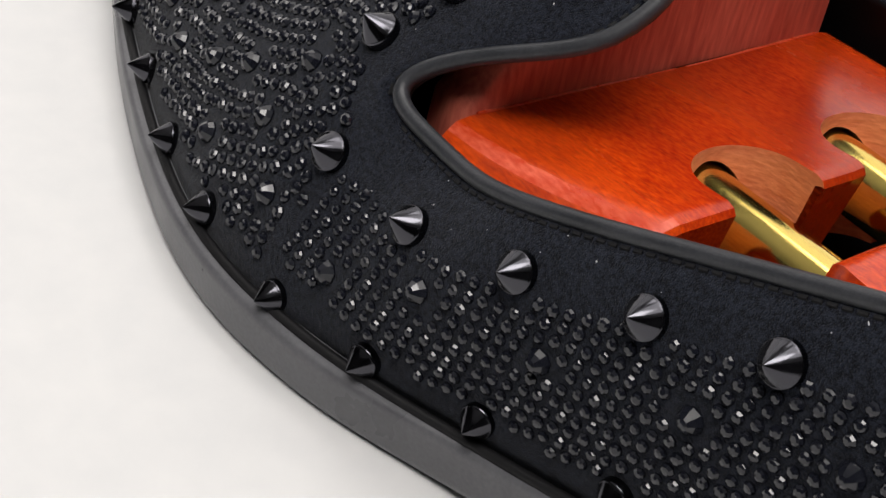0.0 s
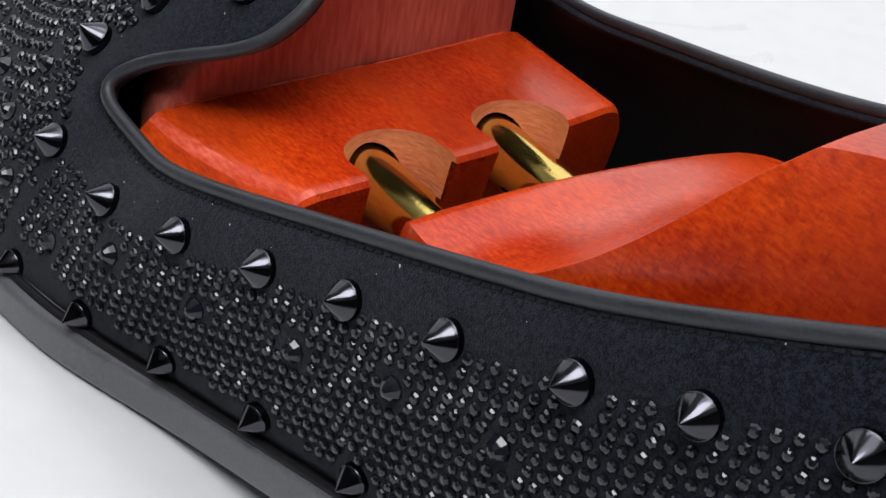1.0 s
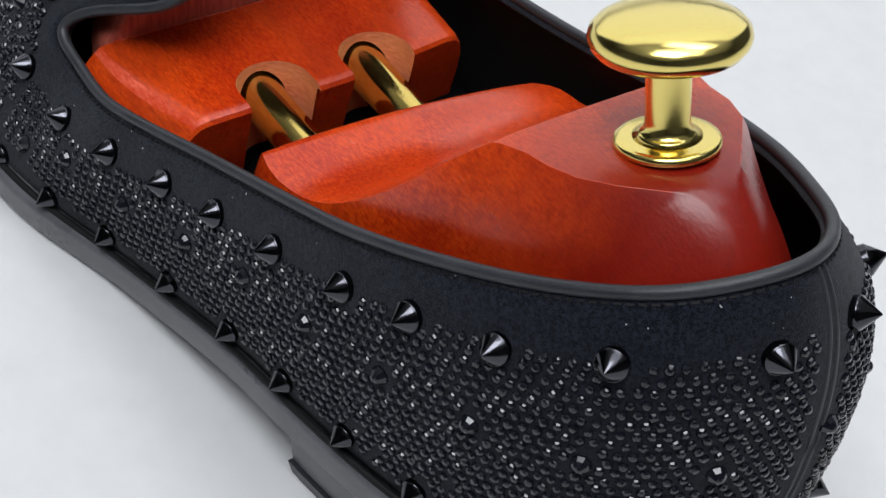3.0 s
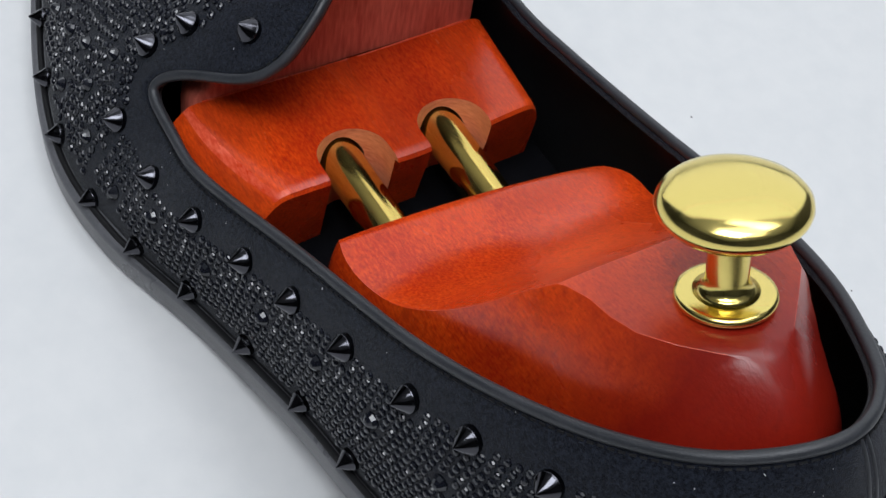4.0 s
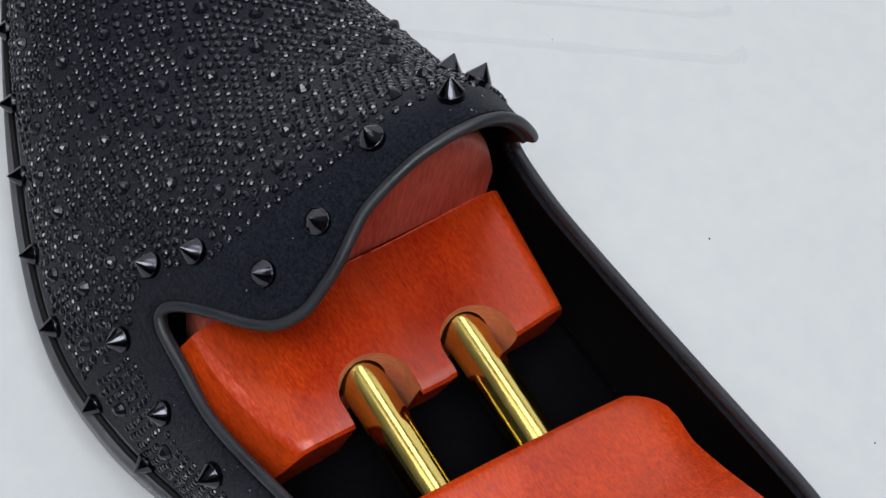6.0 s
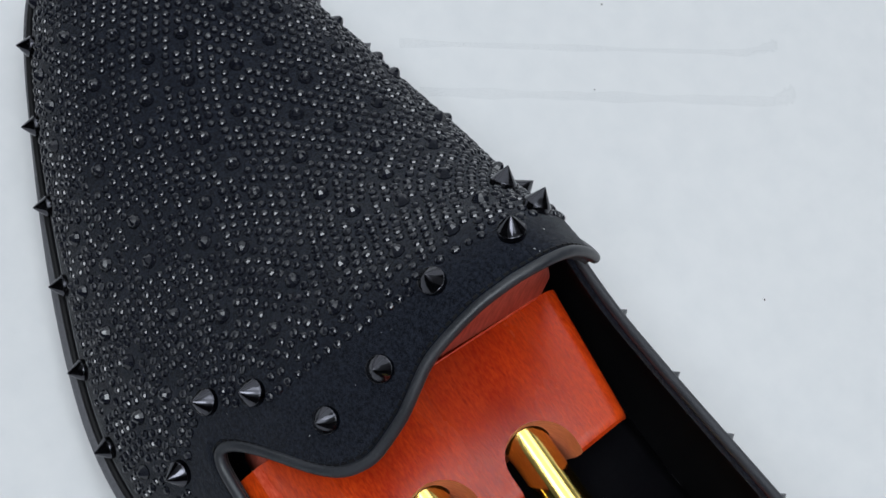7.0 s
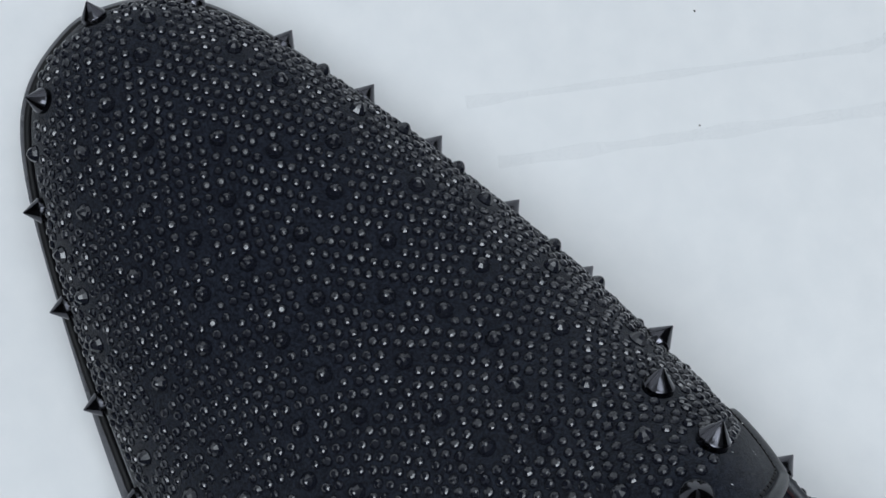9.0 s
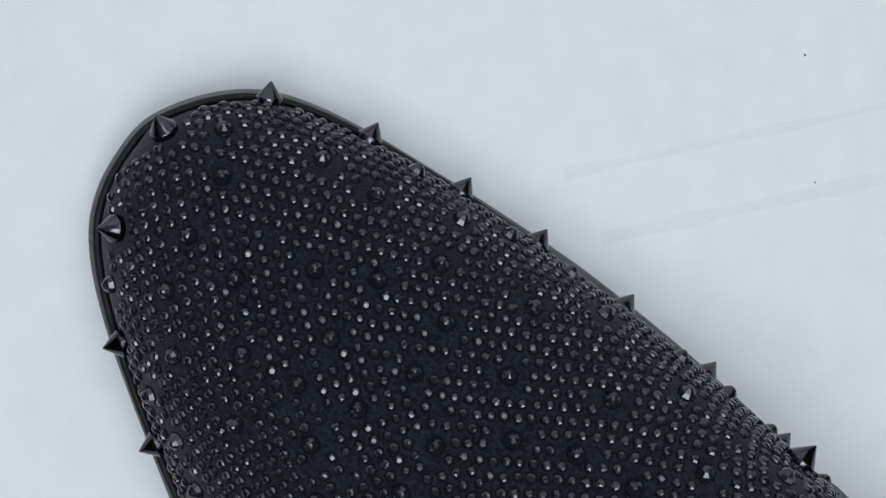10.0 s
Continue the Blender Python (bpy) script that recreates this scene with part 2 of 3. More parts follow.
def quarter_at(s, v):
    """A point of the quarters: s runs from the left notch (0) round the heel (9) to the right notch (18), v from foot to collar."""
    p = quarter_plain(s, v)
    k = s if s < 9 else 18 - s
    if k < 2:
        a = 1 - k * 0.7
        w = vamp_at(max(a, 0), v * BL if s < 9 else 1 - v * (1 - BR))
        t = 1 - step(0, 2, k)
        p = p * (1 - t) + w * t
    return p


THROAT = [(5.6, 16.95), (5.3, 16.95), (5.0, 16.78), (4.6, 16.2), (4.2, 15.33), (3.6, 14.63), (3.06, 14.48), (2.33, 14.76), (1.54, 15.3),
          (0.98, 15.45), (0.35, 15.58), (-0.4, 15.62), (-1.0, 15.6), (-1.7, 15.57), (-2.45, 15.45), (-2.72, 15.85), (-2.95, 16.4), (-3.15, 16.9)]


def throat_a(b):
    if b <= BL or b >= BR:
        return 1.0
    a = 0.6
    ys, xs = [r[0] for r in THROAT][::-1], [r[1] for r in THROAT][::-1]
    for _ in range(25):
        y = vamp_at(a, b)[1]
        a = a * 0.5 + 0.5 * (1 + (np.interp(y, ys, xs) - 16.55) / 2.1)
    return min(max(a, 0), 1.2)


def grid_mesh(rows, wrap=False):
    bm = bmesh.new()
    vs = [[bm.verts.new(Vector(p) * CM) for p in row] for row in rows]
    for i in range(len(vs) - 1):
        n = len(vs[i])
        for j in range(n if wrap else n - 1):
            k = (j + 1) % n
            bm.faces.new((vs[i][j], vs[i][k], vs[i + 1][k], vs[i + 1][j]))
    return bm


def tube(points, radius, sides=10, closed=False, flat=1.0):
    """A round cord along points in centimetres."""
    pts = [Vector(p) for p in points]
    n = len(pts)
    rings = []
    up = Vector((0, 0, 1))
    for i, p in enumerate(pts):
        d = (pts[(i + 1) % n] - pts[i - 1]) if closed or 0 < i < n - 1 else (pts[min(i + 1, n - 1)] - pts[max(i - 1, 0)])
        d.normalize()
        side = d.cross(up)
        if side.length < 0.05:
            side = d.cross(Vector((0, 1, 0)))
        side.normalize()
        top = side.cross(d)
        rings.append([p + radius * (math.cos(w) * side + math.sin(w) * top * flat) for w in (2 * math.pi * k / sides for k in range(sides))])
    if closed:
        rings.append(rings[0])
    return grid_mesh(rings, True)


# The table, and the room that closes the place
bm = bmesh.new()
bmesh.ops.create_cube(bm, size=1, matrix=Matrix.Translation((0.15, 0, -0.015)) @ Matrix.Diagonal((3.4, 3.4, 0.03, 1)))
table = part("table_top", bm, TABLE)
bevel_t = table.modifiers.new("rounded", "BEVEL")
bevel_t.width, bevel_t.segments = 0.004, 2
tagged(table, "smooth white table top with faint scuffs", "table", kind="structure")


def panel(name, x0, x1, y0, y1, z0, z1, mat, label):
    bm = bmesh.new()
    bmesh.ops.create_cube(bm, size=1, matrix=Matrix.Translation(((x0 + x1) / 2, (y0 + y1) / 2, (z0 + z1) / 2)) @ Matrix.Diagonal((x1 - x0, y1 - y0, z1 - z0, 1)))
    return tagged(part(name, bm, mat), label, name.split("_")[0], kind="structure")


panel("floor", -2.0, 2.9, -2.5, 2.5, -0.85, -0.75, WALL, "plain dark floor of the room")
panel("ceiling", -2.0, 2.9, -2.5, 2.5, 2.0, 2.1, CEIL, "plain white ceiling of the room")
panel("wall_north", -2.1, 3.0, 2.5, 2.6, -0.85, 2.1, WALL, "plain dark wall of the room")
panel("wall_south", -2.1, 3.0, -2.6, -2.5, -0.85, 2.1, WALL, "plain dark wall of the room")
panel("wall_east", 2.9, 3.0, -2.5, 2.5, -0.85, 2.1, WALL, "plain dark wall of the room")
panel("wall_west", -2.1, -2.0, -2.5, 2.5, -0.85, 2.1, WALL, "plain dark wall of the room")

# The shoe
shoe = thing("loafer", "black suede loafer with pointed studs and black crystals on a table", "shoe")


def soften(loop, rounds, mask):
    """Rounds the corners of a closed loop where mask allows it."""
    pts = [np.array(p) for p in loop]
    n = len(pts)
    for _ in range(rounds):
        pts = [p + mask[i] * 0.5 * ((pts[i - 1] + pts[(i + 1) % n]) / 2 - p) for i, p in enumerate(pts)]
    return pts


edge = [vamp_at(throat_a(BL + (BR - BL) * i / 150), BL + (BR - BL) * i / 150) for i in range(151)]
edge += [quarter_at(18 - 18 * i / 220, 1) for i in range(1, 220)]
corner = [min(1.0, math.exp(-((min(np.linalg.norm(p - edge[0]), np.linalg.norm(p - edge[150])) / 1.3) ** 2)) * 1.3 + 0.12) for p in edge]
edge = soften(edge, 45, corner)
EDGE = np.array(edge)


def shell():
    """The suede upper in one sheet: quarters and vamp, open at the collar."""
    bm = bmesh.new()
    nv, ns = 20, 200
    grids = [[[quarter_at(18 * i / ns, j / nv) for j in range(nv + 1)] for i in range(ns + 1)]]
    bs = [BL * j / 20 for j in range(20)] + [BL + (BR - BL) * j / 80 for j in range(81)] + [BR + (1 - BR) * j / 20 for j in range(1, 21)]
    rows = []
    for b in bs:
        a0 = throat_a(b)
        rows.append([vamp_at(a0 + (9.97 - a0) * (1 - (1 - i / 90) ** 1.3), b) for i in range(91)])
    grids.append(rows)
    for rows in grids:
        g = grid_mesh(rows)
        me = bpy.data.meshes.new("sheet")
        g.to_mesh(me)
        g.free()
        bm.from_mesh(me)
        bpy.data.meshes.remove(me)
    bmesh.ops.remove_doubles(bm, verts=bm.verts, dist=0.0003)
    bmesh.ops.recalc_face_normals(bm, faces=bm.faces)
    top = max(bm.faces, key=lambda f: f.calc_center_median().z)
    if top.normal.z < 0:
        bmesh.ops.reverse_faces(bm, faces=bm.faces)
    rim = {v for e in bm.edges if e.is_boundary for v in e.verts}
    for v in rim:  # the rim follows the softened line of the collar
        p = np.array(v.co) / CM
        d = np.linalg.norm(EDGE - p, axis=1)
        if d.min() < 0.7 and p[2] > 3.0:
            v.co = Vector(EDGE[d.argmin()]) * CM
    near = [v for v in bm.verts if v not in rim and min((Vector(EDGE[0]) * CM - v.co).length, (Vector(EDGE[150]) * CM - v.co).length) < 0.014]
    for _ in range(6):
        bmesh.ops.smooth_vert(bm, verts=near, factor=0.5, use_axis_x=True, use_axis_y=True, use_axis_z=True)
    return bm


upper = part("upper", shell(), [SUEDE, LINING], shoe, "matt black suede upper", smooth=True)
mod = upper.modifiers.new("thickness", "SOLIDIFY")
mod.thickness, mod.offset, mod.material_offset = 0.0022, -1, 1
part("piping", tube(edge, 0.112, 12, True), LEATHER, shoe, "smooth black leather piping", True)


outline = [smooth_row(QUARTER, 18 * i / 120)[:3] for i in range(121)][::-1]
front_l = [vamp_at(1 + 9 * i / 60, 0.0) for i in range(1, 61)]
front_r = [vamp_at(1 + 9 * i / 60, 1.0) for i in range(1, 60)]
outline = soften(outline + front_l + front_r[::-1], 4, [1.0] * 240)


def offset_loop(loop, d):
    n = len(loop)
    out = []
    for i in range(n):
        t = loop[(i + 3) % n][:2] - loop[i - 3][:2]
        t = t / (np.linalg.norm(t) + 1e-9)
        k = d(loop[i][0])
        out.append(np.array([loop[i][0] + t[1] * k, loop[i][1] - t[0] * k, loop[i][2]]))
    return out


area = sum(outline[i - 1][0] * outline[i][1] - outline[i][0] * outline[i - 1][1] for i in range(len(outline)))
SIGN = 1 if area > 0 else -1


def slab(loop, layers, welt=0.0):
    """Rings of the loop, each with an outward offset and a height; the welt stands out further round the toe."""
    rings = []
    for d, h in layers:
        ring = offset_loop(loop, lambda x: SIGN * (d + (welt * (2.0 * step(12, 16, x) * (1 - step(22, 26, x)) + step(26, 29.3, x)) if d > 0.05 else 0)))
        rings.append([np.array([p[0], p[1], h(p)]) for p in ring])
    bm = grid_mesh(rings, True)
    bm.verts.ensure_lookup_table()
    n = len(loop)
    bm.faces.new([bm.verts[i] for i in range(n)])
    bm.faces.new([bm.verts[len(rings) * n - n + i] for i in range(n)])
    bmesh.ops.recalc_face_normals(bm, faces=bm.faces)
    return bm


part("outsole", slab(outline, [(0.0, lambda p: p[2] + 0.04), (0.14, lambda p: p[2] + 0.02), (0.21, lambda p: p[2] - 0.04), (0.22, lambda p: p[2] - 0.12),
                               (0.20, lambda p: p[2] - 0.62), (0.17, lambda p: p[2] - 0.72), (0.10, lambda p: p[2] - 0.78)], 0.05), SOLE, shoe, "dark grey leather sole edge", True)
welt = offset_loop(outline, lambda x: SIGN * 0.10)
part("welt", tube([p + np.array([0, 0, 0.05]) for p in welt], 0.075, 8, True), LINING, shoe, "narrow black welt", True)
part("insole", slab(outline, [(-0.15, lambda p: p[2] + 0.10), (-0.15, lambda p: p[2] + 0.35)]), INSOLE, shoe)

# The heel under the back of the sole, with its top piece
heel_line = [p for p in outline if p[0] < 7.3]
left_run = [p for p in heel_line if p[1] > 0.4]
right_run = [p for p in heel_line if p[1] <= 0.4]
heel_loop = sorted(left_run, key=lambda p: -p[0]) + sorted(right_run, key=lambda p: p[0])


def heel_mesh(z_low, z_high):
    bm = bmesh.new()
    rings = []
    for k, z in enumerate((z_low, z_low + 0.04, None)):
        ring = []
        for p in heel_loop:
            c = np.array([4.2, 0.6])
            q = c + (p[:2] - c) * (1.01 if k == 1 else 0.995 if k == 0 else 1.03)
            ring.append(bm.verts.new(Vector((q[0], q[1], (p[2] - 0.74 if z_high is None else z_high) if z is None else z)) * CM))
        rings.append(ring)
    n = len(heel_loop)
    for a, b in zip(rings, rings[1:]):
        for i in range(n):
            bm.faces.new((a[i], a[(i + 1) % n], b[(i + 1) % n], b[i]))
    bm.faces.new(rings[0])
    bm.faces.new(rings[-1])
    bmesh.ops.recalc_face_normals(bm, faces=bm.faces)
    return bm


part("heel", heel_mesh(0.42, None), SOLE, shoe, "stacked dark grey heel")
part("heel_top_piece", heel_mesh(0.0, 0.40), LEATHER, shoe, "black rubber heel tip")

# The seam down the back of the heel
for off in (0.205, 0.295):
    part("back_seam", tube([quarter_plain(9 + off, 0.03 + 0.94 * i / 24) for i in range(25)], 0.035, 6), LEATHER, shoe, smooth=True)


def frame_on(func, u, v):
    """The place and outward frame on a sheet of the upper, in metres."""
    e = 0.01
    p = func(u, v)
    du = func(u + e, v) - func(u - e, v)
    dv = func(u, min(v + e, 1)) - func(u, max(v - e, 0))
    n = np.cross(du, dv)
    n = n / (np.linalg.norm(n) + 1e-12)
    out = p - np.array([min(max(p[0], 5.0), 26.0), 0.6, p[2] - 1.2 if func is vamp_at else p[2]])
    if n @ out < 0:
        n = -n
    z = Vector(n)
    x = Vector((0, 0, 1)).cross(z)
    x = x.normalized() if x.length > 0.05 else Vector((1, 0, 0))
    y = z.cross(x)
    m = Matrix((x, y, z)).transposed().to_4x4()
    m.translation = Vector(p) * CM
    return m


def lathe(profile, sides, sharp=()):
    """A turned solid of (radius, height) in centimetres; rings listed in sharp are split."""
    bm = bmesh.new()
    prev = None
    for i, (r, z) in enumerate(profile):
        ring = [bm.verts.new((r * CM * math.cos(2 * math.pi * k / sides), r * CM * math.sin(2 * math.pi * k / sides), z * CM)) for k in range(sides)] if r > 1e-6 else [bm.verts.new((0, 0, z * CM))]
        if prev:
            for k in range(sides):
                a, b = prev[k % len(prev)], prev[(k + 1) % len(prev)]
                c, d = ring[(k + 1) % len(ring)], ring[k % len(ring)]
                f = list(dict.fromkeys((a, b, c, d)))
                if len(f) > 2:
                    bm.faces.new(f)
        prev = ring
        if i in sharp:
            prev = [bm.verts.new(v.co) for v in ring]
    return bm


def shared_mesh(name, bm, mat, smooth=False):
    me = bpy.data.meshes.new(name)
    bm.to_mesh(me)
    bm.free()
    me.materials.append(mat)
    if smooth:
        me.shade_smooth()
    return me


SPIKE = shared_mesh("spike_stud", lathe([(0.265, -0.05), (0.27, 0.0), (0.27, 0.095), (0.262, 0.118), (0.252, 0.123), (0.012, 0.425), (0.0, 0.43)], 28, (2, 4)), GUN, True)
LARGE = shared_mesh("large_crystal", lathe([(0.17, -0.02), (0.17, 0.03), (0.13, 0.105), (0.07, 0.165), (0.03, 0.185), (0.0, 0.187)], 9), STONE)
SMALL = shared_mesh("crystal", lathe([(0.078, -0.02), (0.080, 0.012), (0.060, 0.042), (0.034, 0.057), (0.0, 0.058)], 8), STONE)
for me in (LARGE, SMALL):
    me.shade_flat()

taken = {}  # a loose grid of what is already set, to keep crystals apart


def claim(p, r):
    taken.setdefault((int(p[0] // 1), int(p[1] // 1), int(p[2] // 1)), []).append((p, r))


def free_at(p, r):
    k = [int(c // 1) for c in p]
    for i in (-1, 0, 1):
        for j in (-1, 0, 1):
            for l in (-1, 0, 1):
                for q, rr in taken.get((k[0] + i, k[1] + j, k[2] + l), ()):
                    if (p[0] - q[0]) ** 2 + (p[1] - q[1]) ** 2 + (p[2] - q[2]) ** 2 < (r + rr) ** 2:
                        return False
    return True


rnd = random.Random(5)


def set_on(name, me, func, u, v, r, sink=0.0, tilt=0.0, size=1.0):
    m = frame_on(func, u, v)
    ob = new(name, me)
    ob.parent = shoe
    ob.matrix_basis = m @ Matrix.Translation((0, 0, -sink * CM)) @ Euler((rnd.uniform(-tilt, tilt), rnd.uniform(-tilt, tilt), rnd.uniform(0, 6.28))).to_matrix().to_4x4() @ Matrix.Scale(size, 4)
    claim(np.array(m.translation) / CM, r)
    return ob


# Pointed studs: the row under the collar, round the tongue, and the row above the sole
UPPER_ROW = [(1.12, 0.71), (1.99, 0.67), (2.73, 0.66), (3.47, 0.66), (4.33, 0.66), (5.22, 0.68), (5.92, 0.69), (6.72, 0.70), (7.60, 0.75), (8.72, 0.73)]
FAR_ROW = [(9.58, 0.74), (10.45, 0.72)] + [(18 - s, v - 0.12 - 0.06 * (s < 2)) for s, v in UPPER_ROW[:8]]
for s, v in UPPER_ROW + FAR_ROW:
    set_on("spike_stud", SPIKE, quarter_at, s, v, 0.27, tilt=0.05, size=0.96)
TONGUE_ROW = [(1.08, 0.135), (1.46, 0.207), (1.18, 0.243), (0.53, 0.269), (0.585, 0.325), (0.955, 0.403), (0.95, 0.515), (1.14, 0.625), (1.88, 0.66), (2.12, 0.84)]
for a, b in TONGUE_ROW:
    set_on("spike_stud", SPIKE, vamp_at, a, b, 0.27, tilt=0.05)
LOWER_ROW = [(0.10, 0.12), (1.20, 0.09), (2.05, 0.09), (2.95, 0.085), (3.90, 0.075), (4.75, 0.075), (5.55, 0.07), (6.35, 0.07), (7.15, 0.07), (8.0, 0.07), (8.7, 0.07)]
for s, v in LOWER_ROW + [(18 - s, v) for s, v in LOWER_ROW]:
    set_on("spike_stud", SPIKE, quarter_at, s, v, 0.25, tilt=0.06, size=0.86)
TOE_ROW = [(1.94, 0.035), (2.84, 0.035), (3.74, 0.04), (4.68, 0.035), (5.71, 0.04), (6.73, 0.075), (7.81, 0.24), (8.63, 0.53), (7.98, 0.91), (6.75, 0.94), (5.72, 0.948),
           (4.85, 0.956), (3.9, 0.962), (2.95, 0.965), (2.0, 0.968)]
for a, b in TOE_ROW:
    set_on("spike_stud", SPIKE, vamp_at, a, b, 0.26, tilt=0.05, size=0.90)

# Larger crystals, strewn evenly between
for a, b in [(4.22, 0.40), (4.88, 0.51), (4.52, 0.32), (3.50, 0.34), (3.68, 0.63), (7.22, 0.53), (5.36, 0.65), (6.74, 0.32), (6.80, 0.70), (5.96, 0.52), (5.36, 0.41), (4.58, 0.69)]:
    set_on("large_crystal", LARGE, vamp_at, a, b, 0.19)
for s in range(20):
    for v in (0.42,):
        set_on("large_crystal", LARGE, quarter_at, 0.55 + 0.88 * s, v + rnd.uniform(-0.05, 0.05), 0.19)
for i in range(900):
    a, b = rnd.uniform(1.2, 8.6), rnd.uniform(0.07, 0.93)
    p = vamp_at(a, b)
    if free_at(p, 0.72) and np.linalg.norm(EDGE - p, axis=1).min() > 1.1:
        set_on("large_crystal", LARGE, vamp_at, a, b, 0.19)

# Small crystals in close staggered rows
spots = []
n_rows = 0
col_s = np.linspace(0, 18, 541)
col_v = np.linspace(1, 0, 31)
walls = np.array([[quarter_at(s, v) for v in col_v] for s in col_s])
drop = np.concatenate([np.zeros((541, 1)), np.cumsum(np.linalg.norm(np.diff(walls, axis=1), axis=2), axis=1)], axis=1)
reach = 1.12
while reach < 7.5:  # on the quarters the rows follow the collar
    vv = np.array([np.interp(reach, drop[j], col_v) if reach < drop[j, -1] - 0.42 - 0.12 * (1 - step(1.5, 4, min(col_s[j], 18 - col_s[j]))) else np.nan for j in range(541)])
    ok = np.where(~np.isnan(vv))[0]
    flip = n_rows % 2 * 0.5
    if len(ok) > 2:
        line = np.array([quarter_at(col_s[j], vv[j]) for j in ok])
        d = np.concatenate([[0], np.cumsum(np.linalg.norm(np.diff(line, axis=0), axis=1))])
        mid = np.interp(9.0, col_s[ok], d)
        for k in range(-110, 111):
            w = mid + (k + flip + rnd.uniform(-0.05, 0.05)) * 0.230
            if not 0 < w < d[-1]:
                continue
            s = float(np.interp(w, d, col_s[ok]))
            v = float(np.interp(w, d, vv[ok])) + rnd.uniform(-0.003, 0.003)
            if abs(s - 9.25) < 0.16:
                continue
            p = quarter_at(s, v)
            if free_at(p, 0.075):
                claim(p, 0.088)
                spots.append((0, s, v))
    reach += 0.196
    n_rows += 1
# On the vamp the rows run side by side with the throat line, spreading from it like ripples
col_a, col_b = np.linspace(1.0, 9.6, 190), np.linspace(0.0, 1.0, 261)
sheet = np.array([[vamp_at(a, b) for a in col_a] for b in col_b])
away = np.min(np.linalg.norm(sheet[:, :, None, :] - EDGE[None, None, 0:151:5, :], axis=-1), axis=2)
away = np.maximum.accumulate(away, axis=1) + np.arange(len(col_a)) * 1e-6
OUTLINE = np.array(outline)
reach = 0.85
while reach < 13.6:
    aa = np.array([np.interp(reach, away[j], col_a) if away[j, 0] < reach < away[j, -1] else np.nan for j in range(len(col_b))])
    ok = np.where(~np.isnan(aa))[0]
    flip = n_rows % 2 * 0.5
    if len(ok) > 2:
        line = np.array([vamp_at(aa[j], col_b[j]) for j in ok])
        d = np.concatenate([[0], np.cumsum(np.linalg.norm(np.diff(line, axis=0), axis=1))])
        mid = np.interp(0.5, col_b[ok], d)
        for k in range(-70, 71):
            w = mid + (k + flip + rnd.uniform(-0.05, 0.05)) * 0.245
            if not 0 < w < d[-1]:
                continue
            b = float(np.interp(w, d, col_b[ok]))
            a = float(np.interp(w, d, aa[ok])) + rnd.uniform(-0.006, 0.006)
            p = vamp_at(a, b)
            j = int(round(b * 260))
            i = int(np.argmin(np.abs(col_a - a)))
            foot = min(np.linalg.norm(p - sheet[0, i]), np.linalg.norm(p - sheet[-1, i]))
            if foot < 0.5 or np.linalg.norm(OUTLINE - p, axis=1).min() < 0.5 + 0.22 * step(26, 29, p[0]) or np.linalg.norm(EDGE - p, axis=1).min() < 0.82:
                continue
            if free_at(p, 0.095):
                claim(p, 0.105)
                spots.append((1, a, b))
    reach += 0.212
    n_rows += 1

base_v = np.array([v.co for v in SMALL.vertices])
base_f = [list(p.vertices) for p in SMALL.polygons]
verts, faces, singles = [], [], 0
for kind, u, w in spots:
    func = vamp_at if kind else quarter_at
    m = frame_on(func, u, w) @ Euler((rnd.gauss(0, 0.13), rnd.gauss(0, 0.13), rnd.uniform(0, 6.28))).to_matrix().to_4x4() @ Matrix.Scale(rnd.uniform(0.92, 1.1) * (1.22 if kind else 1.04), 4)
    if kind == 0 and 1.0 < u < 5.0 and singles < 300:
        ob = new("crystal", SMALL)
        ob.parent, ob.matrix_basis = shoe, m
        singles += 1
        continue
    k = len(verts)
    mm = np.array(m)
    verts += (base_v @ mm[:3, :3].T + mm[:3, 3]).tolist()
    faces += [[k + i for i in f] for f in base_f]
me = bpy.data.meshes.new("crystal_field")
me.from_pydata(verts, [], faces)
me.materials.append(STONE)
field = new("crystal_field", me)
field.parent = shoe
tagged(field, "close rows of small black crystals", kind="stuff")

# Stitches beside the piping
bm = bmesh.new()
run = np.cumsum([0] + [np.linalg.norm(EDGE[i + 1] - EDGE[i]) for i in range(len(EDGE) - 1)])


def beside(i):
    """A place on the suede a little outside the piping."""
    p = EDGE[i % len(EDGE)]
    if i <= 150:
        b = BL + (BR - BL) * i / 150
        q = vamp_at(min(throat_a(b) + 0.12, 9), b)
    else:
        q = quarter_at(18 - 18 * (i - 150) / 220, 0.93)
    d = q - p
    return p + d / (np.linalg.norm(d) + 1e-9) * 0.17


w = 0.0
while w < run[-1] - 0.3:
    ends = []
    for ww in (w, w + 0.11):
        f = np.interp(ww, run, range(len(EDGE)))
        i = int(f)
        ends.append(beside(i) + (beside(i + 1) - beside(i)) * (f - i))
    e0, e1 = Vector(ends[0]) * CM, Vector(ends[1]) * CM
    d = e1 - e0
    if 0.0002 < d.length < 0.003:
        m = Matrix.Translation((e0 + e1) / 2) @ d.to_track_quat("Z", "Y").to_matrix().to_4x4()
        bmesh.ops.create_cone(bm, cap_ends=True, segments=5, radius1=0.0003, radius2=0.0003, depth=d.length, matrix=m)
    w += 0.17
st = part("stitching", bm, LINING, shoe, "fine black stitches along the piping")
tagged(st, kind="stuff")

# Dust and lint caught in the suede
bm = bmesh.new()
